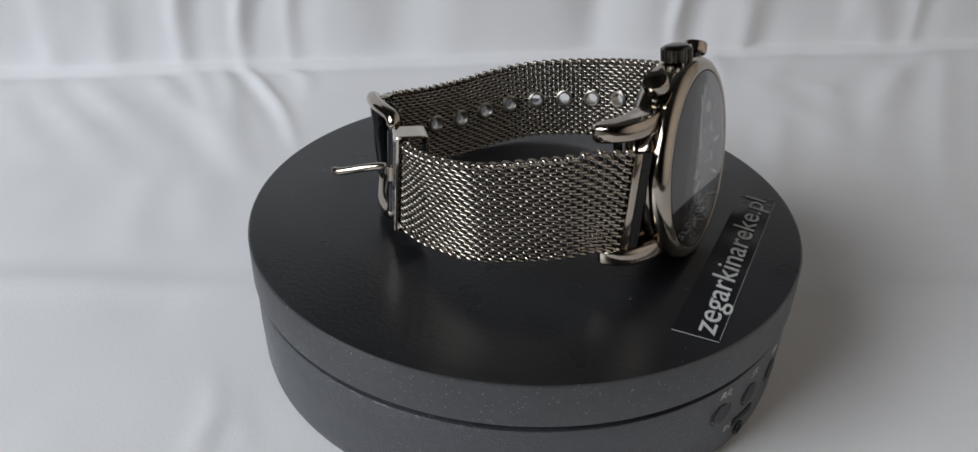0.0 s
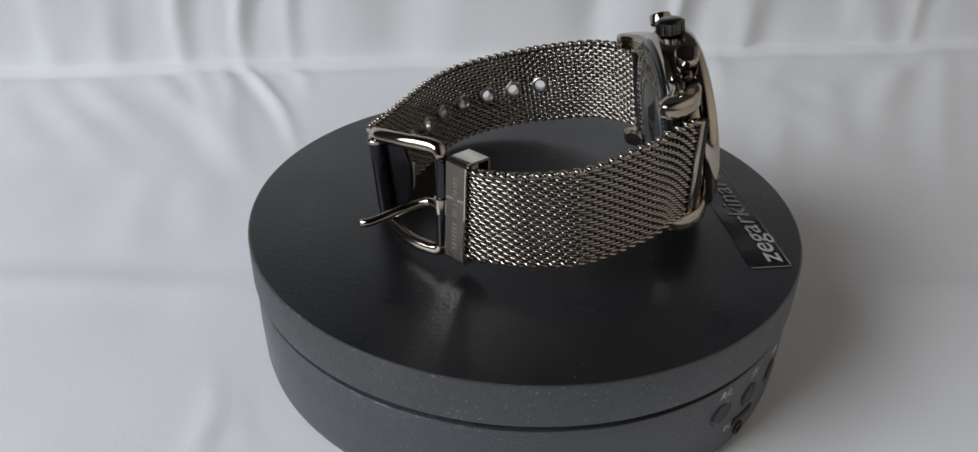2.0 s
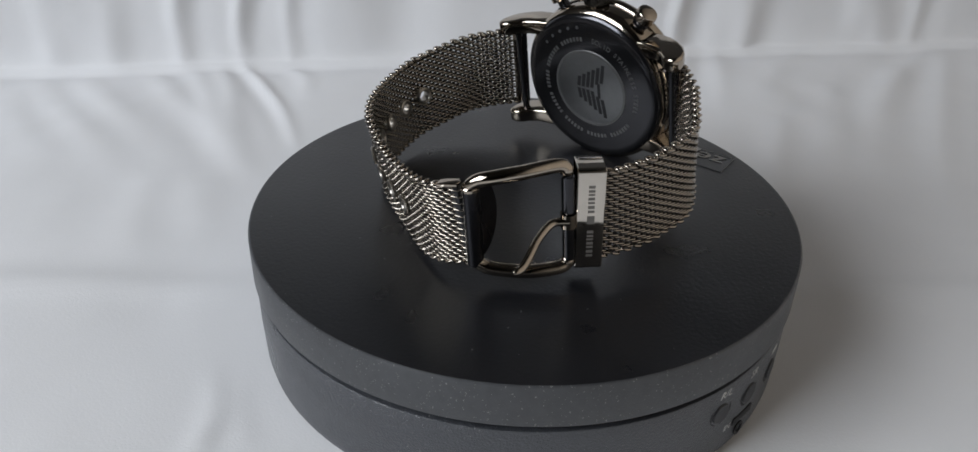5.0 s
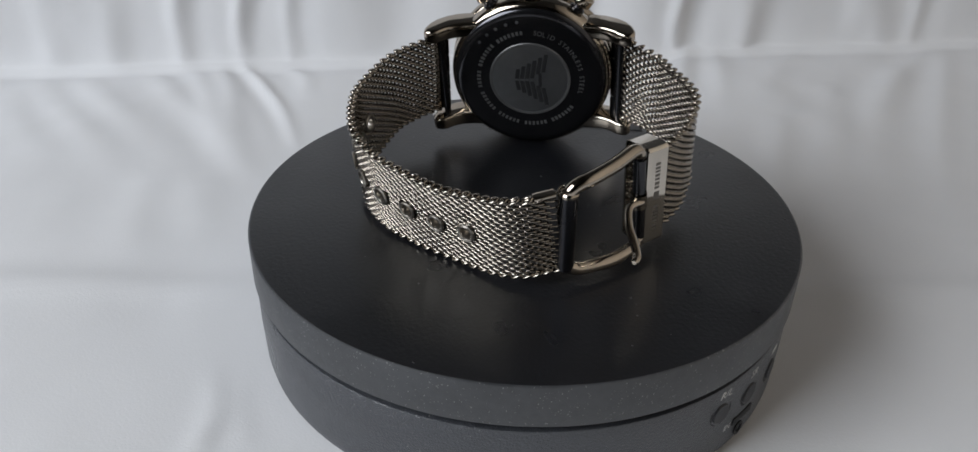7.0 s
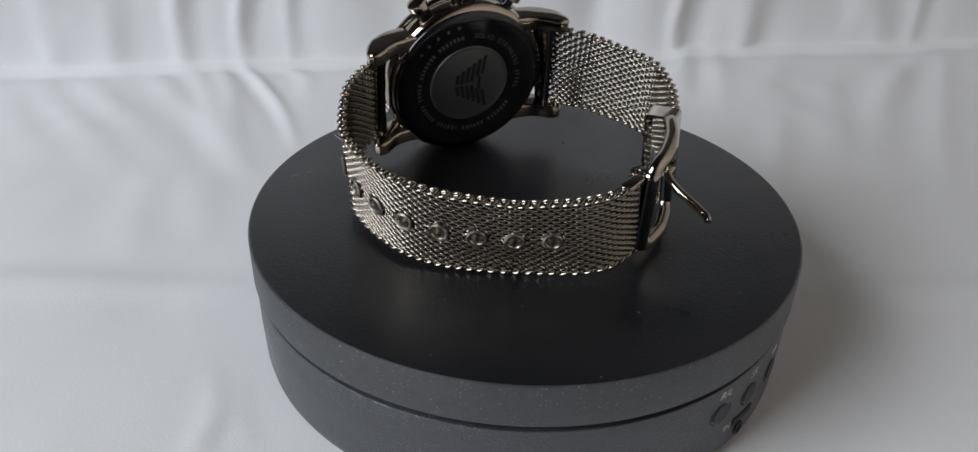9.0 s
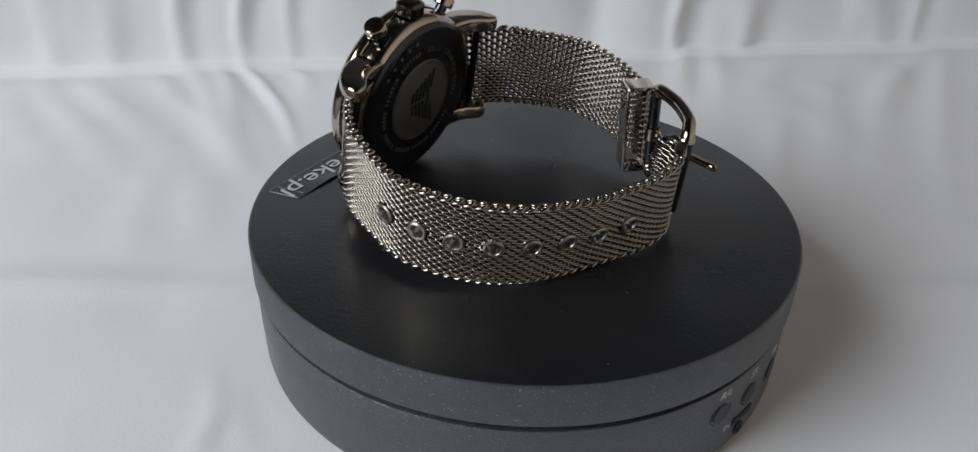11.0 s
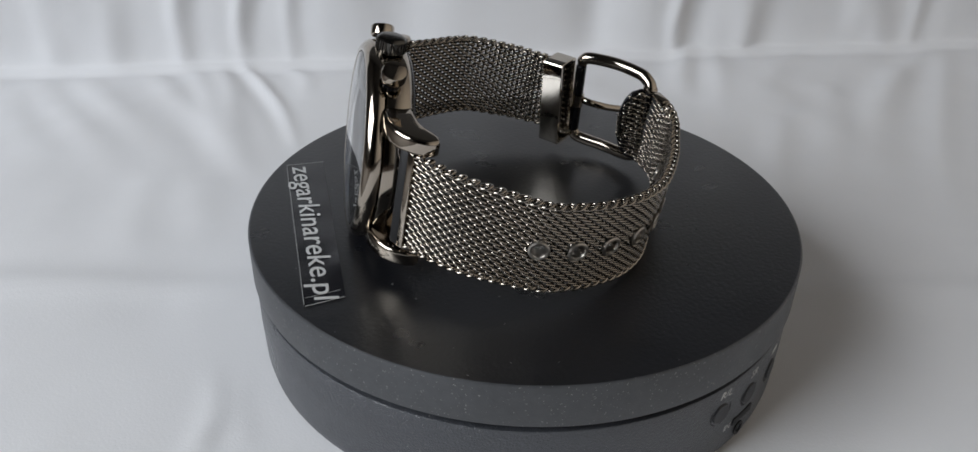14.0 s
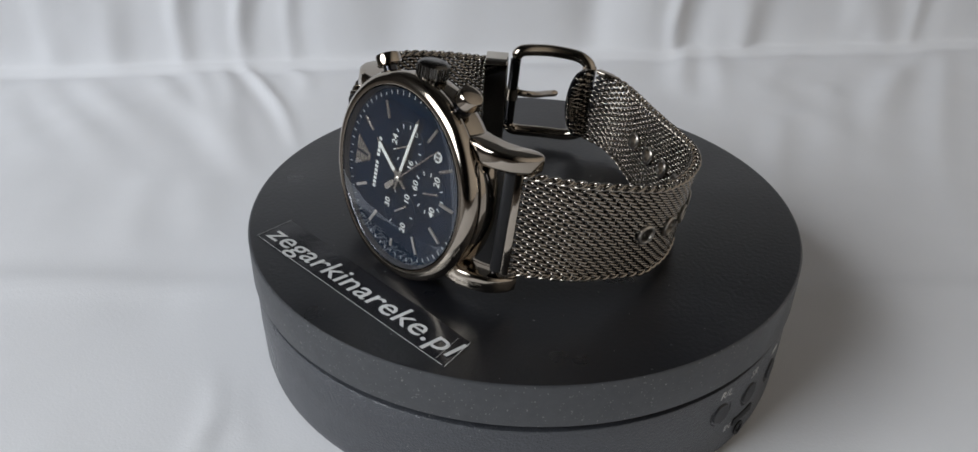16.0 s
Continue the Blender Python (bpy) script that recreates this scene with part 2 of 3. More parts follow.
    for c, w, h in ((-149, 4.0, 5.0), (-123, 3.5, 3.6), (-105, 3.5, 3.5), (-200, 6, 3), (-172, 6, 3), (66, 4.2, 5.0), (95, 6, 3), (150, 6, 2.5), (181, 4, 4.0)):
        off = U - c - (0.12 * math.sin(c) * V + 1.6 * np.sin(V / 9.0 + c))
        hang += 0.6 * h * (np.exp(-(off / w) ** 2) - 0.4 * np.exp(-((off - 2 * w) / (1.5 * w)) ** 2)) * (0.75 + 0.25 * np.sin(V / 13.0 + 2 * c))
    line = 11.5 + 0.075 * U
    near = Y + foot - line
    flat = np.clip((np.hypot(U, Y + foot) - 66) / 25, 0, 1)
    low = (low + 0.9 * np.exp(-(near / 6.0) ** 2) - 0.35 * np.exp(-((near - 11) / 7.0) ** 2)) * flat
    up = 1 / (1 + np.exp(-V / 6.0))
    ridge = 1.8 * np.exp(-((V + 2) / 4.0) ** 2)
    Y = foot + Y - hang * up
    Z = FLOOR_Z + Z + (np.where(low < -0.8, -0.8 - 1.6 * np.tanh((-0.8 - low) / 1.6), low) + ridge) * (1 - up)
    verts = np.stack([U, Y, Z], -1).reshape(-1, 3) * S
    n, k = U.shape
    faces = [(i * k + j, i * k + j + 1, (i + 1) * k + j + 1, (i + 1) * k + j) for i in range(n - 1) for j in range(k - 1)]
    me = bpy.data.meshes.new("backdrop")
    me.from_pydata(verts.tolist(), [], faces)
    me.materials.append(CLOTH)
    me.shade_smooth()
    tagged(new("backdrop", me), "white cotton sheet with soft folds and ironed creases", "cloth", kind="structure")


cloth()


# ---- the turntable ----
def turntable():
    t = thing("turntable", "black motorised display turntable with a smooth round platter", "turntable")
    t.location = (0, 0, FLOOR_Z * S + 0.0006)
    up = Matrix.Translation((0, 0, -FLOOR_Z - 0.6))
    shell = [(0, -32.9), (60.5, -32.9), (62.2, -32.3), (62.9, -31.2), (63.2, -29.5), (63.5, -20), (63.5, -11.8), (63.35, -11.5), (62.6, -11.4), (0, -11.4)]
    body = part("base", lathe(shell, 160), SHELL, t, "grained black plastic base", m=up)
    part("groove", lathe([(0, -11.45), (61.0, -11.45), (61.0, -9.7), (0, -9.7)], 160), BLACK, t, m=up)

    def on_side(deg, z, r=62.6):
        a = radians(deg)
        return Matrix.Translation((0, 0, -FLOOR_Z - 0.6)) @ Matrix.Translation((r * math.cos(a), r * math.sin(a), z)) @ Matrix.Rotation(a, 4, "Z") @ Matrix.Rotation(radians(90), 4, "Y") @ Matrix.Rotation(radians(90), 4, "Z")

    for deg, z, r in ((-49.0, -18.5, 63.3), (-39.9, -18.9, 63.3), (-30.2, -19.6, 63.3)):
        part("push_button", lathe([(0, -0.8), (2.45, -0.8), (2.45, 0.25), (2.2, 0.55), (0, 0.7)], 32), BUTTON, body, "round black push button", m=on_side(deg, z, r))
        part("button_ring", lathe([(2.5, -0.6), (3.15, -0.6), (3.15, 0.14), (2.5, 0.14), (2.5, -0.6)], 32), BLACK, body, m=on_side(deg, z, r))
    part("slot", box(-3.7, 3.7, -0.95, 0.95, -1.0, 0.16, 0.25), BLACK, body, "recessed slide switch slot", m=on_side(-40.6, -24.6, 63.5))
    part("jack", lathe([(1.0, -1), (1.7, -1), (1.7, 0.3), (1.0, 0.3), (1.0, -1)], 24), BLACK, body, "small round socket", m=on_side(-40.9, -28.2, 63.25))
    for text, deg, z, r, size in (("R/L", -48.5, -13.7, 63.52, 2.6), ("SR", -39.4, -13.9, 63.52, 2.6), ("IN", -45.7, -24.8, 63.35, 2.3)):
        part("printed_mark", lettering(text, size, shear=0.25, bold=-0.03), PRINT, body, "white printed letters", smooth=False, m=on_side(deg, z, r))
    part("printed_bar", box(-1.5, 1.5, -0.5, 0.5, 0, 0.06), PRINT, body, "faint white printed mark", smooth=False, m=on_side(-29.6, -14.6, 63.5))
    top = part("platter", lathe([(0, -9.75), (63.75, -9.75), (63.95, -9.6), (64.0, -9.3), (64.0, -0.5), (63.85, -0.15), (63.5, 0.0)], 220), PLATTER_SIDE, t, "worn dark edge of the platter")
    part("platter_top", lathe([(63.52, -0.25), (63.5, 0.0), (55, 0.02), (30, 0.02), (0, 0.02)], 220), PLATTER_TOP, top, "smooth satin black top")
    # dust on the platter
    rng = random.Random(7)
    bm = bmesh.new()
    for _ in range(70):
        r, a = 63 * math.sqrt(rng.random()), rng.uniform(0, 2 * math.pi)
        w, h = rng.uniform(0.04, 0.10), rng.uniform(0.05, 0.22)
        box(-w, w, -h, h, 0, 0.06, bm=bm, m=Matrix.Translation((r * math.cos(a), r * math.sin(a), 0.02)) @ Matrix.Rotation(rng.uniform(0, 3), 4, "Z"))
    tagged(part("dust", bm, DUST, top, "pale dust specks", smooth=False), kind="stuff")
    return t, top


TABLE, PLATTER = turntable()


# ---- the sticker ----
def sticker():
    t = thing("sticker", "glossy black tape strip with silver lettering stuck on the platter", "label")
    tl, bl, tr, br = Vector((30.0, -45.2)), Vector((38.6, -48.4)), Vector((52.8, 9.4)), Vector((61.0, 7.8))
    bm = bmesh.new()
    nx, ny = 40, 8
    grid = []
    for j in range(ny + 1):
        row = []
        for i in range(nx + 1):
            u, v = i / nx, j / ny
            p = bl.lerp(br, u).lerp(tl.lerp(tr, u), v)
            lift = 0.12 + 0.9 * math.exp(-((u - 0.80) / 0.10) ** 2) * max(0, v - 0.55) ** 1 + 0.05 * math.sin(u * 23)
            row.append(bm.verts.new((p.x, p.y, lift + 0.04)))
        grid.append(row)
    for j in range(ny):
        for i in range(nx):
            bm.faces.new((grid[j][i], grid[j][i + 1], grid[j + 1][i + 1], grid[j + 1][i]))
    ext = bmesh.ops.extrude_face_region(bm, geom=list(bm.faces))
    for v in ext["geom"]:
        if isinstance(v, bmesh.types.BMVert):
            v.co.z -= 0.1
    part("tape", bm, TAPE, t)
    # thin raised pale lines along three edges of the strip and near one end
    for p, q, w in ((bl.lerp(br, 0.01), bl.lerp(br, 0.99), 0.14), (bl, tl, 0.16), (br.lerp(tr, 0.02), br.lerp(tr, 0.98), 0.22), (bl.lerp(br, 0.955).lerp(tl.lerp(tr, 0.955), 0.05), bl.lerp(br, 0.955).lerp(tl.lerp(tr, 0.955), 0.9), 0.12)):
        line = [(*p.lerp(q, k / 10), 0.24 + 0.03 * math.sin(k * 2.1)) for k in range(11)]
        part("pale_edge", tube(line, w * 0.35, 6), LETTERS, t)
    # words along the strip, baseline outwards
    m = Matrix.Translation((46.8, -18.9, 0.34)) @ Matrix.Rotation(math.atan2(53.0, 20.2), 4, "Z")
    bm = lettering("zegarkinareke.pl", 8.0, thick=0.04, shear=0.12, bold=0.02)
    xs = [v.co.x for v in bm.verts]
    ys = [v.co.y for v in bm.verts]
    w = max(xs) - min(xs)
    bmesh.ops.translate(bm, vec=(-(max(xs) + min(xs)) / 2, -(max(ys) + min(ys)) / 2, 0), verts=bm.verts)
    bmesh.ops.scale(bm, vec=(58.2 / w, 6.5 / (max(ys) - min(ys)), 1), verts=bm.verts)
    part("lettering", bm, LETTERS, t, "silver printed lettering", smooth=False, m=m)
    return t


STICKER = sticker()

# ---- the watch ----
WATCH = thing("wrist_watch", "gunmetal chronograph watch with blue dial and mesh strap, lying sideways", "watch")
AZ, LEAN, ROLL = -25.0, 9.5, 3.5
_a, _l = radians(AZ), radians(LEAN)
_z = Vector((math.cos(_a) * math.cos(_l), math.sin(_a) * math.cos(_l), math.sin(_l)))
_y = Vector((math.cos(_a - math.pi / 2), math.sin(_a - math.pi / 2), 0))
_x = _y.cross(_z)
CENTRE = Vector((27.2, -9.9, 19.6)) + _z * 5.6
CASE = Matrix.Translation(CENTRE) @ Matrix((_x, _y, _z)).transposed().to_4x4() @ Matrix.Rotation(radians(-ROLL), 4, "Z")


def clock(deg, r):
    """A place on the dial: degrees clockwise from 12 o'clock. 12 is y, 3 is x."""
    return r * math.sin(radians(deg)), r * math.cos(radians(deg))


def watch_case():
    body = part("case", lathe([(0, -4.4), (18.6, -4.4), (19.6, -4.2), (20.4, -3.4), (20.7, -2.2), (20.75, 0.6), (20.6, 1.0), (20.2, 1.15), (18.0, 1.2), (0, 1.2)], 160), GUN, WATCH, "polished gunmetal case", m=CASE)
    part("bezel", lathe([(18.2, 1.1), (20.3, 1.12), (20.9, 1.5), (21.2, 2.3), (21.1, 3.3), (20.6, 4.2), (19.8, 4.75), (19.0, 4.9), (18.6, 4.75), (18.5, 4.3), (18.4, 2.3), (18.2, 1.1)], 160), GUN, WATCH, "rounded polished bezel", m=CASE)
    back = part("case_back", lathe([(0, -5.3), (17.0, -5.3), (18.4, -5.15), (19.2, -4.7), (19.4, -4.35), (0, -4.35)], 128), DARK_STEEL, WATCH, "mirror-black steel case back", m=CASE)
    part("medallion", lathe([(0, -5.42), (10.2, -5.42), (10.4, -5.36), (10.4, -5.2), (0, -5.2)], 96), BACK_PLATE, back, "grey brushed medallion", m=CASE)
    flip = CASE @ Matrix.Translation((0, 0, -5.33)) @ Matrix.Rotation(math.pi, 4, "Y")
    part("medallion_rim", lathe([(9.7, -5.40), (9.7, -5.47), (10.3, -5.47), (10.45, -5.3), (9.7, -5.3), (9.7, -5.40)], 96), ETCH, back, "thin dull rim", m=CASE)
    # plain stripes on the medallion, and the readable words round it
    bm = bmesh.new()
    for k in range(6):
        for side in (-1, 1):
            reach, inner = 7.3 - 0.85 * k, (2.3, 1.7, 0.5, 0.35, 0.3, 0.3)[k]
            x0, x1 = sorted((side * inner, side * reach))
            slant = Matrix.Identity(4)
            slant[1][0] = side * 0.16
            box(x0, x1, 2.6 - 1.3 * k, 3.55 - 1.3 * k, 0.08, 0.16, bm=bm, m=slant)
    box(-2.0, 2.0, 2.2, 3.0, 0.08, 0.16, bm=bm)
    part("stripes", bm, BLACK, back, smooth=False, m=flip)
    bm = bmesh.new()
    words = "SOLID STAINLESS STEEL"
    for i, ch in enumerate(words):
        if ch != " ":
            g = lettering(ch, 1.75, thick=0.03)
            turn = radians(83 - i * 4.9)
            g.transform(Matrix.Rotation(turn, 4, "Z") @ Matrix.Translation((0, 13.2, 0)))
            join(bm, g)
    part("engraved_words", bm, ETCH, back, "etched lettering", smooth=False, m=flip)
    bm = bmesh.new()
    for i in range(50):
        if i not in (7, 15, 21, 28, 35, 42):
            box(-0.32, 0.32, 12.7, 13.75, -0.02, 0.04, bm=bm, m=Matrix.Rotation(radians(98 + i * 4.6), 4, "Z"))
    part("engraved_text", bm, ETCH, back, smooth=False, m=flip)
    for k in range(5):
        t = radians(100 + 10 * k)
        part("back_dimple", lathe([(0, 0.05), (0.25, 0.05), (0.42, 0.0), (0.42, -0.1), (0, -0.1)], 16), BACK_PLATE, back, m=flip @ Matrix.Translation((-16.2 * math.sin(t), 16.2 * math.cos(t), 0.03)))
    # crystal and dial
    cry = part("crystal", lathe([(0, 5.5), (6, 5.45), (12, 5.25), (16.5, 5.0), (18.3, 4.82), (18.45, 4.6), (18.4, 3.9), (0, 3.9)], 128), CRYSTAL, WATCH, "slightly domed clear crystal", m=CASE)
    cry.visible_shadow = False
    part("flange", lathe([(18.35, 3.9), (17.6, 2.75), (17.6, 2.5), (18.4, 2.5), (18.35, 3.9)], 128), RUBBER, WATCH, m=CASE)
    dial = part("dial", lathe([(0, 2.6), (18.0, 2.6), (18.0, 2.2), (0, 2.2)], 128), DIAL, WATCH, "deep blue sunray dial", m=CASE)
    for h in range(12):
        if h in (0, 3):
            continue
        d = h * 30
        long = 1.6 if h in (9,) else 3.6
        part("hour_marker", box(-0.3, 0.3, 15.4 - long, 15.4, 2.6, 2.9, 0.08), MARK, dial, m=CASE @ Matrix.Rotation(radians(-d), 4, "Z"))
    bm = bmesh.new()
    for k in range(60):
        box(-0.07, 0.07, 16.3, 17.1 if k % 5 else 16.9, 2.62, 2.68, bm=bm, m=Matrix.Rotation(radians(-6 * k), 4, "Z"))
    part("minute_track", bm, LUME, dial, "white minute ticks", smooth=False, m=CASE)
    # stripes below 12 and a plain bar where the maker's name stands
    bm = bmesh.new()
    for k in range(5):
        for side in (-1, 1):
            x0, x1 = sorted((side * 0.25, side * (3.2 - 0.45 * k)))
            box(x0, x1, 14.2 - 0.75 * k, 14.7 - 0.75 * k, 2.6, 2.85, bm=bm)
    box(-0.9, 0.9, 10.1, 10.9, 2.6, 2.85, bm=bm)
    part("emblem", bm, MARK, dial, "small striped metal emblem", smooth=False, m=CASE)
    for k in range(13):
        if k != 7:
            part("name_bar", box(-5.5 + 0.86 * k, -4.95 + 0.86 * k, 7.35, 8.2, 2.61, 2.68), LUME, dial, "short white bar", smooth=False, m=CASE)
    for cx, cy, marks, n in ((6.9, -0.3, ((0, "24"), (120, "8"), (240, "16")), 12), (0.5, -8.2, ((0, "60"), (120, "20"), (240, "40")), 12), (-6.6, -0.9, ((0, "30"), (120, "10"), (240, "20")), 6)):
        sub = part("subdial", lathe([(0, 2.63), (4.6, 2.63), (4.75, 2.68), (4.9, 2.62), (4.9, 2.5), (0, 2.5)], 64), DIAL, dial, "small recessed counter", m=CASE @ Matrix.Translation((cx, cy, 0)))
        bm = bmesh.new()
        for k in range(n):
            if k % (n // 3):
                box(-0.09, 0.09, 3.5, 4.3, 2.66, 2.72, bm=bm, m=Matrix.Rotation(radians(-360 / n * k), 4, "Z"))
        for deg, text in marks:
            g = lettering(text, 2.1, thick=0.03)
            x, y = clock(deg, 3.7)
            g.transform(Matrix.Translation((x, y, 2.68)))
            join(bm, g)
        part("numerals", bm, LUME, dial, "white numerals and ticks", smooth=False, m=CASE @ Matrix.Translation((cx, cy, 0)))
        part("counter_hand", box(-0.16, 0.16, -1.2, 3.0, 2.8, 2.95, 0.05), MARK, dial, m=CASE @ Matrix.Translation((cx, cy, 0)) @ Matrix.Rotation(radians(-160 if cy < -1 else (-330 if cx > 0 else -140)), 4, "Z"))
    x, y = clock(137, 12.3)
    part("date_window", lathe([(0, 2.6), (1.05, 2.6), (1.05, 2.7), (0, 2.7)], 24), LUME, dial, "white date window", smooth=False, m=CASE @ Matrix.Translation((x, y, 0)))
    part("date_mark", box(-0.65, -0.1, -0.5, 0.5, 2.7, 2.74, bm=box(0.15, 0.7, -0.5, 0.5, 2.7, 2.74)), RUBBER, dial, smooth=False, m=CASE @ Matrix.Translation((x, y, 0)))
    for name, deg, length, wide, z in (("hour_hand", 32, 10.0, 0.55, 3.05), ("minute_hand", 103, 14.2, 0.48, 3.3)):
        bm = bmesh.new()
        out = [(-wide * 0.55, -2.6), (wide * 0.55, -2.6), (wide, 1.0), (wide * 0.9, length - 1.2), (0, length), (-wide * 0.9, length - 1.2), (-wide, 1.0)]
        bm.faces.new([bm.verts.new((px, py, z)) for px, py in out])
        ext = bmesh.ops.extrude_face_region(bm, geom=list(bm.faces))
        for v in ext["geom"]:
            if isinstance(v, bmesh.types.BMVert):
                v.co.z += 0.15
        rot = CASE @ Matrix.Rotation(radians(-deg), 4, "Z")
        part(name, bm, MARK, dial, smooth=False, m=rot)
        part("lume_strip", box(-wide * 0.6, wide * 0.6, 2.0, length - 1.2, z + 0.14, z + 0.2), LUME, dial, smooth=False, m=rot)
    rot = CASE @ Matrix.Rotation(radians(-134), 4, "Z")
    bm = box(-0.12, 0.12, -2.0, 14.0, 3.55, 3.65)
    box(-0.55, 0.55, -4.4, -1.4, 3.53, 3.67, 0.2, bm=bm)
    part("sweep_hand", bm, MARK, dial, m=rot)
    part("hand_hub", lathe([(0, 3.9), (0.5, 3.9), (0.75, 3.7), (0.75, 2.6), (0, 2.6)], 24), MARK, dial, m=CASE)
    # crown and pushers on the side that points up
    side = CASE @ Matrix.Translation((0, 0, -0.2)) @ Matrix.Rotation(radians(90), 4, "Y")
    crown = lathe([(0, 19.0), (1.8, 19.0), (1.8, 20.7), (2.7, 20.8), (3.0, 21.0), (3.0, 23.4), (2.6, 23.8), (1.9, 24.05), (0, 24.1)], 48)
    for k in range(26):
        a = 2 * math.pi * k / 26
        box(-0.17, 0.17, 2.9, 3.22, 20.95, 23.4, 0.08, bm=crown, m=Matrix.Rotation(a, 4, "Z"), segments=1)
    part("crown", crown, CROWN, WATCH, "knurled dark crown", m=side)
    for deg in (-28.5, 34.0):
        rot = CASE @ Matrix.Rotation(radians(deg), 4, "Z") @ Matrix.Translation((0, 0, 0.1)) @ Matrix.Rotation(radians(90), 4, "Y")
        p = part("pusher", lathe([(0, 22.4), (2.25, 22.4), (2.5, 22.7), (2.5, 24.4), (2.3, 24.75), (1.7, 24.95), (0, 25.1)], 48), GUN, WATCH, "polished mushroom pusher", m=rot)
        part("pusher_stem", lathe([(0, 19.5), (1.9, 19.5), (1.9, 21.0), (1.4, 21.1), (1.4, 22.5), (0, 22.5)], 32), DARK_STEEL, p, m=rot)
    # lugs: thick curved hooks on both sides of each strap end
    side_view = [(13.0, 1.9), (16.0, 2.0), (18.8, 1.7), (21.5, 0.6), (23.8, -1.1), (25.3, -3.3), (26.0, -5.6), (25.9, -7.3), (25.1, -8.2), (23.5, -8.2), (22.0, -7.4),
                 (20.6, -6.1), (18.6, -5.0), (16.0, -4.4), (13.0, -4.2)]
    for sy in (-1, 1):
        for sx in (-1, 1):
            bm = bmesh.new()
            bm.faces.new([bm.verts.new((sx * 11.05, sy * py, pz)) for py, pz in side_view])
            ext = bmesh.ops.extrude_face_region(bm, geom=list(bm.faces))
            for v in ext["geom"]:
                if isinstance(v, bmesh.types.BMVert):
                    v.co.x += sx * (4.0 - 0.04 * (abs(v.co.y) - 13))
            bmesh.ops.recalc_face_normals(bm, faces=bm.faces)
            rims = [e for e in bm.edges if abs(e.verts[0].co.x - e.verts[1].co.x) < 1.0]
            bmesh.ops.bevel(bm, geom=rims, offset=0.75, segments=3, profile=0.5, affect="EDGES")
            part("lug", bm, GUN, WATCH, "curved polished lug", m=CASE)
        part("spring_bar", tube([(-11.3, sy * 22.6, -4.2), (11.3, sy * 22.6, -4.2)], 0.9, 12), DARK_STEEL, WATCH, "dark spring bar", m=CASE)
    return body


watch_case()


# ---- the mesh strap ----
COIL_STEP, ROWS, WIDTH = 1.15, 12, 20.6


def coil_mesh(name, gap=None, phase=0.0):
    """One wire spiral across the strap: x along the strap, y outwards, z across. gap: z range and x range left free for an eyelet."""
    bm = bmesh.new()
    per = 12
    pts = []
    for k in range(ROWS * per + 1):
        a = -2 * math.pi * (k / per + phase)
        z = -WIDTH / 2 + WIDTH * k / (ROWS * per)
        c, s = math.cos(a), math.sin(a)
        pts.append((1.2 * math.copysign(abs(c) ** 0.85, c), 0.62 * math.copysign(abs(s) ** 0.75, s), z))
    run = []
    for p in pts + [None]:
        free = p is not None and gap is not None and (p[0] - gap[0]) ** 2 + (p[2] - gap[1]) ** 2 < gap[2] ** 2
        if p is None or free:
            if len(run) > 2:
                tube(run, 0.262, 8, bm=bm)
            run = []
        else:
            run.append(p)
    # the weave is rolled flat on both faces
    for v in bm.verts:
        v.co.y = max(-0.74, min(0.74, v.co.y))
    light = len(bm.faces)
    ends = (-WIDTH / 2 + 0.4, WIDTH / 2 - 0.4)
    # added rods inside the coil, coloured dark as the shade in its gaps
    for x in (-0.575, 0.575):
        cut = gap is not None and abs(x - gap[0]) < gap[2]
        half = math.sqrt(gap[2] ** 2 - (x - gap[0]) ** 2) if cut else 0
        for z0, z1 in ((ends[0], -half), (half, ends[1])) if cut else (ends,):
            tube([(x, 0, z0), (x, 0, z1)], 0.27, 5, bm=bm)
    shade_end = len(bm.faces)
    for z in (-WIDTH / 2, WIDTH / 2) if phase == 0 else ():
        ring = [(1.12 * math.cos(t) + (0.25 if z > 0 else -0.25), 0.86 * math.sin(t), z + 0.45 * math.cos(t)) for t in (2 * math.pi * k / 16 for k in range(16))]
        tube(ring, 0.34, 7, closed=True, bm=bm)
    bm.transform(Matrix.Scale(S, 4))
    me = bpy.data.meshes.new(name)
    bm.to_mesh(me)
    bm.free()
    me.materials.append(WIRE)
    me.materials.append(GAP_SHADE)
    me.polygons.foreach_set("material_index", [1 if light <= i < shade_end else 0 for i in range(len(me.polygons))])
    me.shade_smooth()
    return me


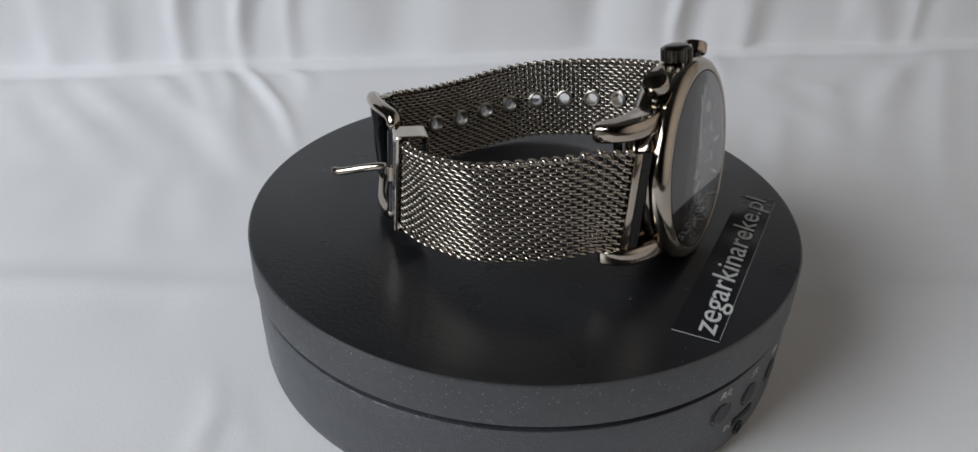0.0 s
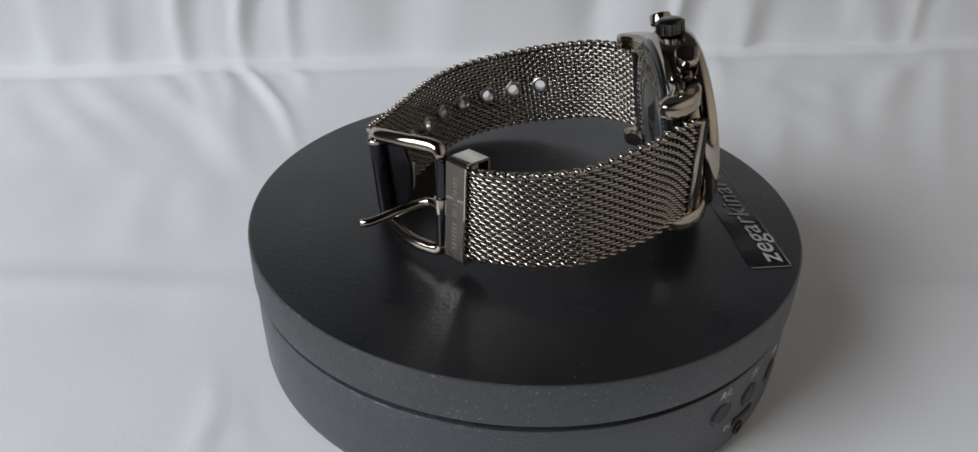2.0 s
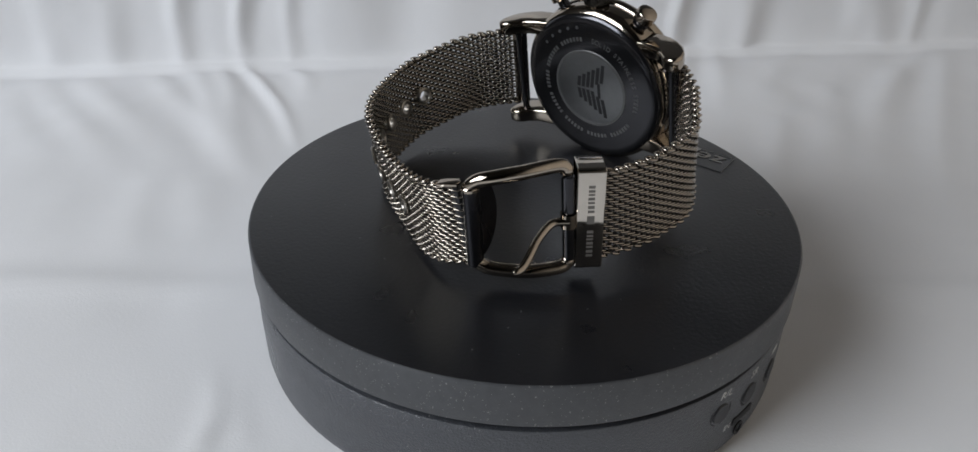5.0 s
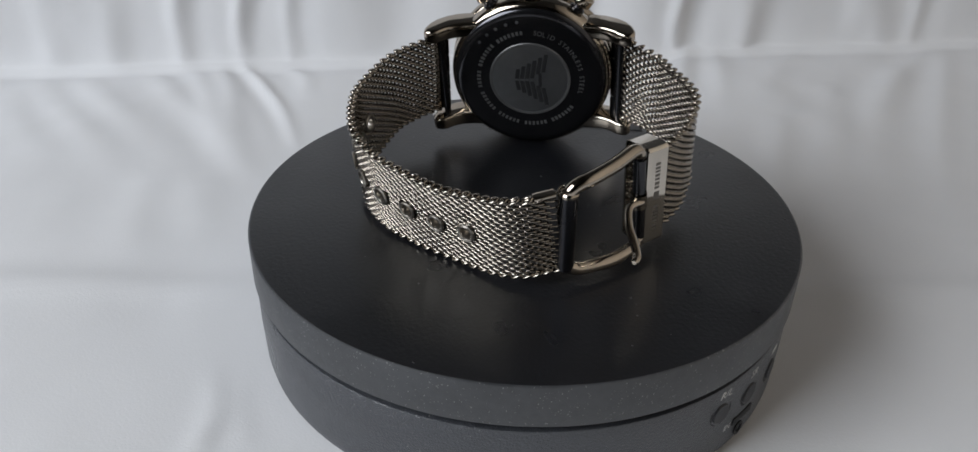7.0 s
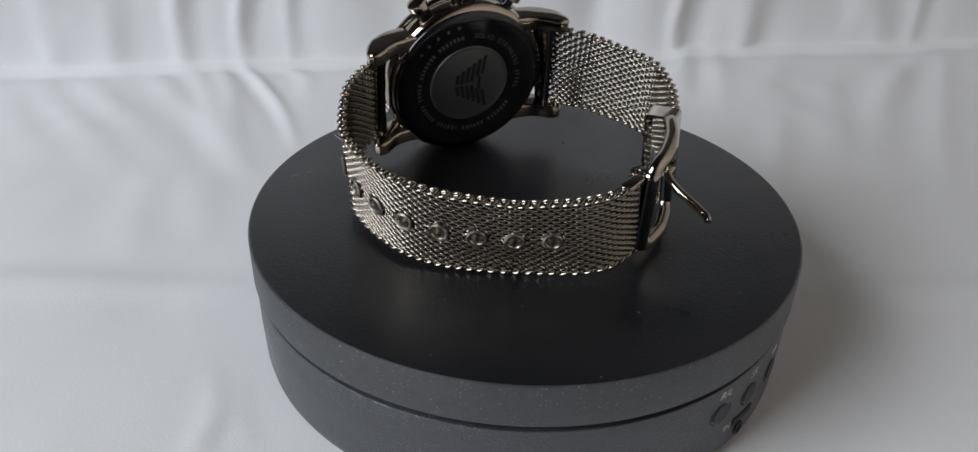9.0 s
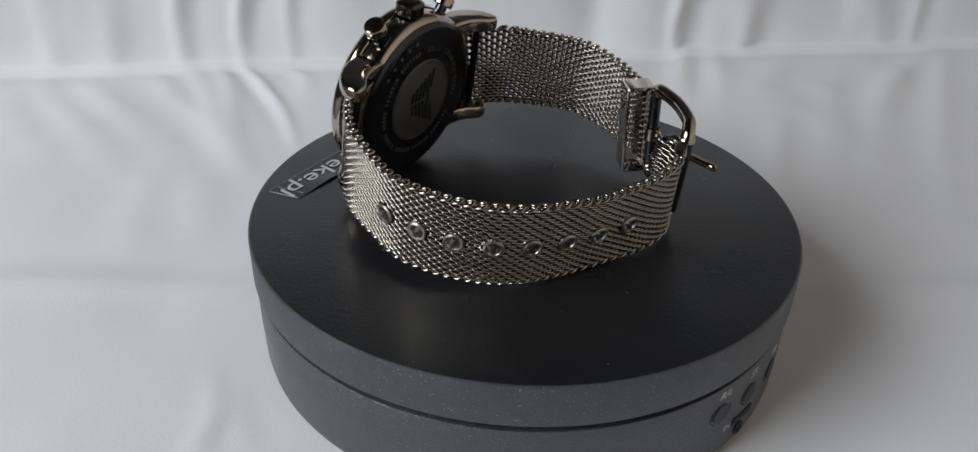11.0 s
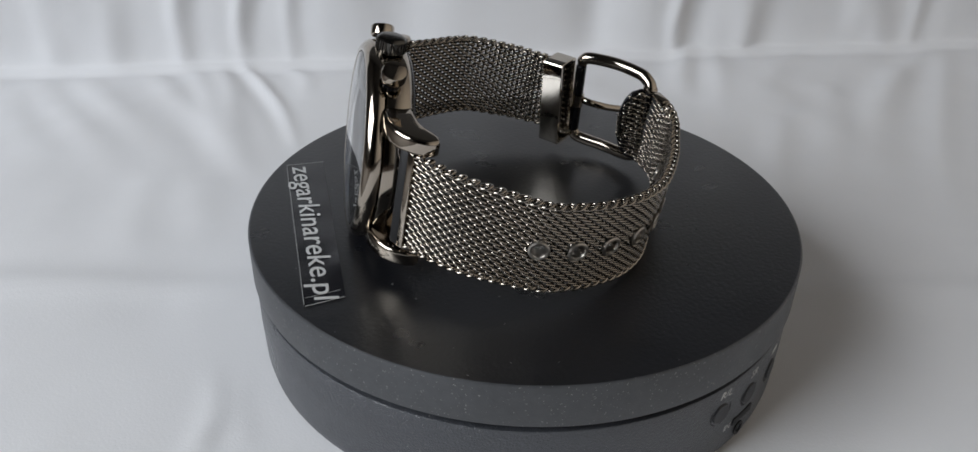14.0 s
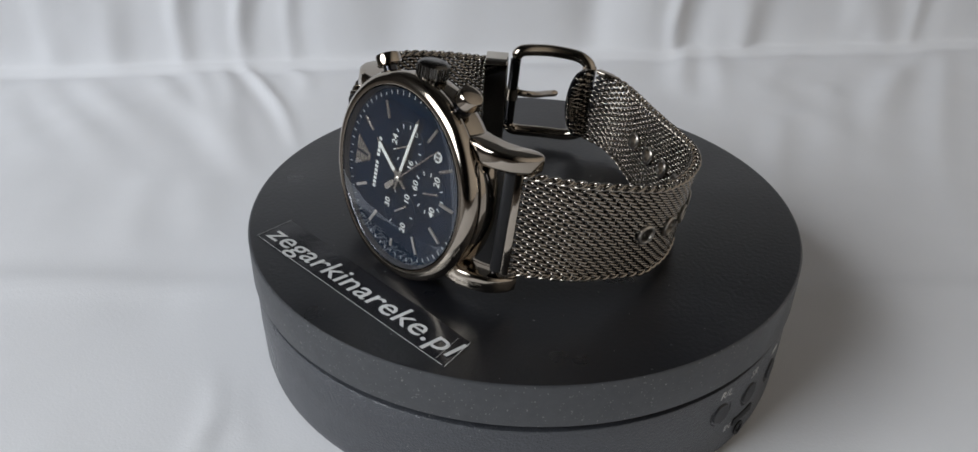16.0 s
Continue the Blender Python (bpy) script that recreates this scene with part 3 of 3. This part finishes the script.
def strap(name, label, path, lean, w0, w1, holes=(), tail=1.2):
    """Coils in a row along the path; lean: degrees outwards at even steps along it; the eyelets stand at lengths along it."""
    root = tagged(new(name), label)
    root.parent = WATCH
    line, total = spline(path, 0.1)
    plain = [coil_mesh("wire_coil"), coil_mesh("wire_coil", None, 0.5)]

    def at(s):
        i = min(max(int(s / 0.1), 1), len(line) - 2)
        d = Vector(line[i + 1] - line[i - 1]).normalized()
        out = Vector((d.y, -d.x, 0)).normalized()
        if out.dot(Vector((line[i][0], line[i][1], 0))) < 0:
            out = -out
        tip = Vector((0, 0, 1)) + out * math.tan(radians(np.interp(s / total, np.linspace(0, 1, len(lean)), lean)))
        across = (tip - d * tip.dot(d)).normalized()
        m = Matrix((d, across.cross(d), across)).transposed().to_4x4()
        m.translation = Vector(line[i])
        return m

    n = 2 * int((total - 1.2 - tail) / COIL_STEP / 2)
    for k in range(n + 1):
        s = 1.2 + (total - 1.2 - tail) * k / n
        m = at(s)
        w = w0 + (w1 - w0) * s / total
        gap = None
        for h in holes:
            if abs(h - s) < 3.3:
                gap = (h - s, 0.0, 1.95)
        me = coil_mesh("wire_coil", gap, 0.5 * (k % 2)) if gap else plain[k % 2]
        ob = new("wire_coil", me)
        ob.parent = root
        m.translation *= S
        ob.matrix_basis = m @ Matrix.Diagonal((1, 1, w / (WIDTH + 0.9), 1))
    for h in holes:
        m = at(h) @ Matrix.Rotation(radians(90), 4, "X")
        prof = [(1.35, -1.1), (1.5, -1.35), (1.85, -1.4), (2.15, -1.2), (2.1, -0.9), (1.65, -0.7), (1.65, 0.7), (2.1, 0.9), (2.15, 1.2), (1.85, 1.4), (1.5, 1.35), (1.35, 1.1), (1.3, 0), (1.35, -1.1)]
        part("eyelet", lathe(prof, 28), EYELET, root, "round dark polished eyelet", m=m)
    return root, at, total


HOLE_SIDE = [(38.7, 11.4, 18.8), (36.8, 17.7, 18.1), (32.7, 24.9, 16.8), (23.4, 33.2, 14.0), (16.7, 36.0, 12.8), (9.8, 37.2, 12.0), (2.3, 37.0, 11.3), (-5.1, 34.6, 10.7),
             (-11.7, 30.4, 10.2), (-17.7, 25.7, 9.8), (-23.5, 20.9, 10.1), (-29.2, 16.0, 10.8), (-32.7, 11.0, 12.0), (-33.6, 5.3, 13.2)]
BUCKLE_SIDE = [(20.6, -32.3, 20.4), (13.8, -34.4, 20.8), (6.4, -36.4, 20.1), (-8.0, -36.9, 18.6), (-17.2, -31.2, 16.8), (-22.3, -25.6, 15.6), (-24.8, -21.5, 15.1), (-26.3, -17.3, 14.9)]
HOLE_LEAN, BUCKLE_LEAN = (-6.0, 4.5, 9.0, 12.5, 3.0), (-3.0, -6.0, -1.0, -3.0)


def length_at(path, i):
    return spline(path[:i + 1] + [path[i + 1]], 0.1)[1] - spline(path[i:i + 2], 0.1)[1]


HOLES = [length_at(HOLE_SIDE, 3) + 7.65 * k for k in range(8)]
STRAP_LONG, AT_LONG, LONG = strap("long_strap", "gunmetal wire mesh strap half with eyelets", HOLE_SIDE, HOLE_LEAN, 21.2, 18.8, HOLES, 0.3)
STRAP_SHORT, AT_SHORT, SHORT = strap("short_strap", "gunmetal wire mesh strap half with the buckle", BUCKLE_SIDE, BUCKLE_LEAN, 21.5, 19.4)


def strap_ends():
    for root, at in ((STRAP_LONG, AT_LONG), (STRAP_SHORT, AT_SHORT)):
        m = at(0.3)
        inward = -1 if (m.to_3x3() @ Vector((0, 1, 0))).dot(Vector((m.translation.x, m.translation.y, 0))) > 0 else 1
        part("end_bar", box(-1.0, 0.5, *sorted((-inward * 1.25, inward * 0.6)), -10.5, 10.5, 0.3), GUN, root, "polished end bar", m=m)
        for k in range(4):
            z = -10.2 + 5.15 * k
            part("hinge_knuckle", box(-3.2, -0.9, *sorted((inward * 0.2, inward * 1.2)), z, z + 4.95, 0.25), DARK_STEEL, root, "dark hinge knuckle", m=m)
        part("hinge_plate", box(-3.1, -0.9, *sorted((inward * 0.1, -inward * 1.1)), -10.4, 10.4, 0.5), BLACK, root, "dark smooth outer hinge plate", m=m)
    # folded plate that closes the long half
    m = AT_LONG(LONG - 0.6)
    part("tip_plate", box(-0.5, 1.2, -0.6, 0.6, -8.7, 8.7, 0.3), RUBBER, STRAP_LONG, "glossy dark strap tip plate", m=m)
    part("tip_edge", box(-2.8, 1.6, -1.2, 1.2, 8.7, 9.7, 0.25), GUN, STRAP_LONG, m=m)
    near, far = Vector((-33.4, 3.8, 0)), Vector((-28.6, -0.2, 0))
    reach = (far - near).length
    along = (far - near).normalized()
    face = along.cross(Vector((0, 0, 1)))
    if face.x < 0:
        face = -face
    low, high = 4.2, 22.8
    mid, half = (low + high) / 2, (high - low) / 2

    def bulge(z):
        """How far the rounded flap reaches at a height."""
        return reach * (0.25 + 0.75 * math.sqrt(max(0.0, 1 - ((z - mid) / half) ** 2)))

    bm = bmesh.new()
    rings = []
    for k in range(25):
        z = low + (high - low) * k / 24
        r = bulge(z)
        rings.append([bm.verts.new(near + along * x + face * y + Vector((0, 0, z))) for x, y in ((0, -0.35), (r - 0.3, -0.35), (r, 0), (r, 0.7), (r - 0.3, 0.9), (0, 0.3))])
    for p, q in zip(rings, rings[1:]):
        for k in range(6):
            bm.faces.new((p[k], p[(k + 1) % 6], q[(k + 1) % 6], q[k]))
    bm.faces.new(rings[0])
    bm.faces.new(rings[-1])
    part("tip_flap", bm, SLEEVE, STRAP_LONG, "dark rounded flap of the strap tip")
    for k in range(5):
        x = 0.4 + COIL_STEP * k
        zs = [z for z in (low + 0.1 * n for n in range(int((high - low) * 10))) if bulge(z) > x + 0.9]
        tall = zs[-1] - zs[0] - 1.0
        coil = new("wire_coil", coil_mesh("wire_coil", None, 0.5 * (k % 2)))
        coil.parent = STRAP_LONG
        m = Matrix((along, face, along.cross(face))).transposed().to_4x4()
        m.translation = (near + along * x + face * 1.0 + Vector((0, 0, (zs[0] + zs[-1]) / 2))) * S
        coil.matrix_basis = m @ Matrix.Diagonal((1, 0.8, tall / (WIDTH + 0.9), 1))
    # open box keeper round the short half
    m = AT_SHORT(SHORT - 1.6)
    y1 = 1.9 if (m.to_3x3() @ Vector((0, 1, 0))).dot(Vector((m.translation.x, m.translation.y, 0))) > 0 else -1.9
    sgn = 1 if y1 > 0 else -1
    lo, hi = sorted((y1, y1 - sgn * 7.0))
    bm = bmesh.new()
    loop, r = [], 0.9
    for cy, cz, t0 in ((hi - r, 11.0 - r, 0), (lo + r, 11.0 - r, 90), (lo + r, -11.0 + r, 180), (hi - r, -11.0 + r, 270)):
        for k in range(5):
            t = radians(t0 + 22.5 * k)
            loop.append((cy + r * math.cos(t), cz * 1.03 - 0.3 + r * math.sin(t), math.cos(t), math.sin(t)))
    rings = []
    for x, cut in ((-2.35, 0.12), (-2.2, 0.0), (3.05, 0.0), (3.2, 0.12), (3.2, 0.62), (-2.35, 0.62)):
        rings.append([bm.verts.new((x, cy - cut * ny, cz - cut * nz)) for cy, cz, ny, nz in loop])
    for p, q in zip(rings, rings[1:] + rings[:1]):
        for k in range(len(loop)):
            j = (k + 1) % len(loop)
            bm.faces.new((p[k], p[j], q[j], q[k]))
    part("keeper", bm, BRIGHT, STRAP_SHORT, "polished open box keeper", m=m)
    y = sorted((y1, y1 * 1.012))
    heights = [0.9, 1.1, 0.8, 1.0, 0.7, 0.9, 1.0]
    for z0 in (-8.6, 1.4):
        z = z0
        for k, h in enumerate(heights):
            part("engraved_bar", box(-0.3, 1.0, y[0], y[1], z, z + h * 0.62), ENGRAVE, STRAP_SHORT, smooth=False, m=m)
            z += h
    part("engraved_emblem", box(-0.4, 1.1, y[0], y[1], -1.1, 0.7), ENGRAVE, STRAP_SHORT, smooth=False, m=m)
    # buckle: a bowed rod from the pin into the dark sleeve on the strap tip
    a, b = Vector((-28.4, -14.8, 15.0)), Vector((-34.3, 3.2, 13.5))
    d = (b - a).normalized()
    up = (Vector((0, 0, 1)) - d * d.z).normalized()
    outw = up.cross(d)
    if outw.x > 0:
        outw = -outw
    L = (b - a).length
    up_a, up_b = (up - outw * 0.05).normalized(), (up + outw * 0.06).normalized()
    for sz, h in ((1, 11.9), (-1, 11.0)):
        pts = [a + up_a * sz * (h - 2.4), a + up_a * sz * (h - 0.7) + d * 0.6, a + up_a * sz * h + d * 2.6 + outw * 0.5, a + up * sz * h + d * L * 0.45 + outw * 1.5,
               a + up_b * sz * (h - 0.5) + d * (L - 4.2) + outw * 1.2, a + up_b * sz * (h - 1.2) + d * (L - 1.6) + outw * 0.6, b + up_b * sz * (h - 2.6) + outw * 0.1, b + up_b * sz * (h - 5.0)]
        fine, _ = spline([tuple(p) for p in pts], 0.5)
        part("buckle_rod", tube(fine, [1.0, 1.3] + [1.5] * (len(fine) - 2), 14), GUN, STRAP_SHORT, "bowed polished buckle rod")
    axis = Matrix.Translation(b) @ (up_b.to_track_quat("Z", "Y").to_matrix().to_4x4())
    part("buckle_sleeve", lathe([(1.2, -9.5), (1.5, -9.6), (1.75, -9.3), (1.75, 9.2), (1.5, 9.5), (1.2, 9.4), (1.2, -9.5)], 40), SLEEVE, STRAP_SHORT, "glossy dark sleeve", m=axis)
    part("sleeve_rim", lathe([(1.25, 9.35), (1.6, 9.55), (1.85, 9.2), (1.85, 8.6), (1.74, 8.6), (1.25, 9.3)], 40), GUN, STRAP_SHORT, m=axis)
    part("buckle_pin", tube([a + up_a * 9.8, a - up_a * 9.8], 1.0, 14), DARK_STEEL, STRAP_SHORT, "dark hinge pin")
    for z0, z1 in ((-9.2, -2.2), (1.6, 9.2)):
        part("pin_tube", tube([a + up_a * z0, a + up_a * z1], 1.35, 14), DARK_STEEL, STRAP_SHORT)
    tongue = [a + outw * 1.0 - up * 0.2, (-30.4, -11.9, 14.3), (-34.6, -10.0, 12.8), (-38.9, -9.3, 11.5), (-42.2, -8.5, 10.5), (-44.0, -6.9, 10.3)]
    fine, _ = spline([tuple(p) for p in tongue], 0.5)
    part("tongue", tube(fine, [0.9] * (len(fine) - 2) + [0.8, 0.45], 12), GUN, STRAP_SHORT, "bent polished buckle tongue")
    part("tongue_collar", tube([a + up * 1.3, a - up * 1.9], 1.7, 16), GUN, STRAP_SHORT)


strap_ends()


def motions():
    """The platter turns, and what lies on it turns with it."""
    walk(PLATTER, [(t, pose(0, 0, (-FLOOR_Z - 0.6) * S, 0, 0, a)) for t, a in TURN])
    for ob in (STICKER, WATCH):
        walk(ob, [(t, pose(0, 0, 0.00002, 0, 0, a)) for t, a in TURN])


motions()
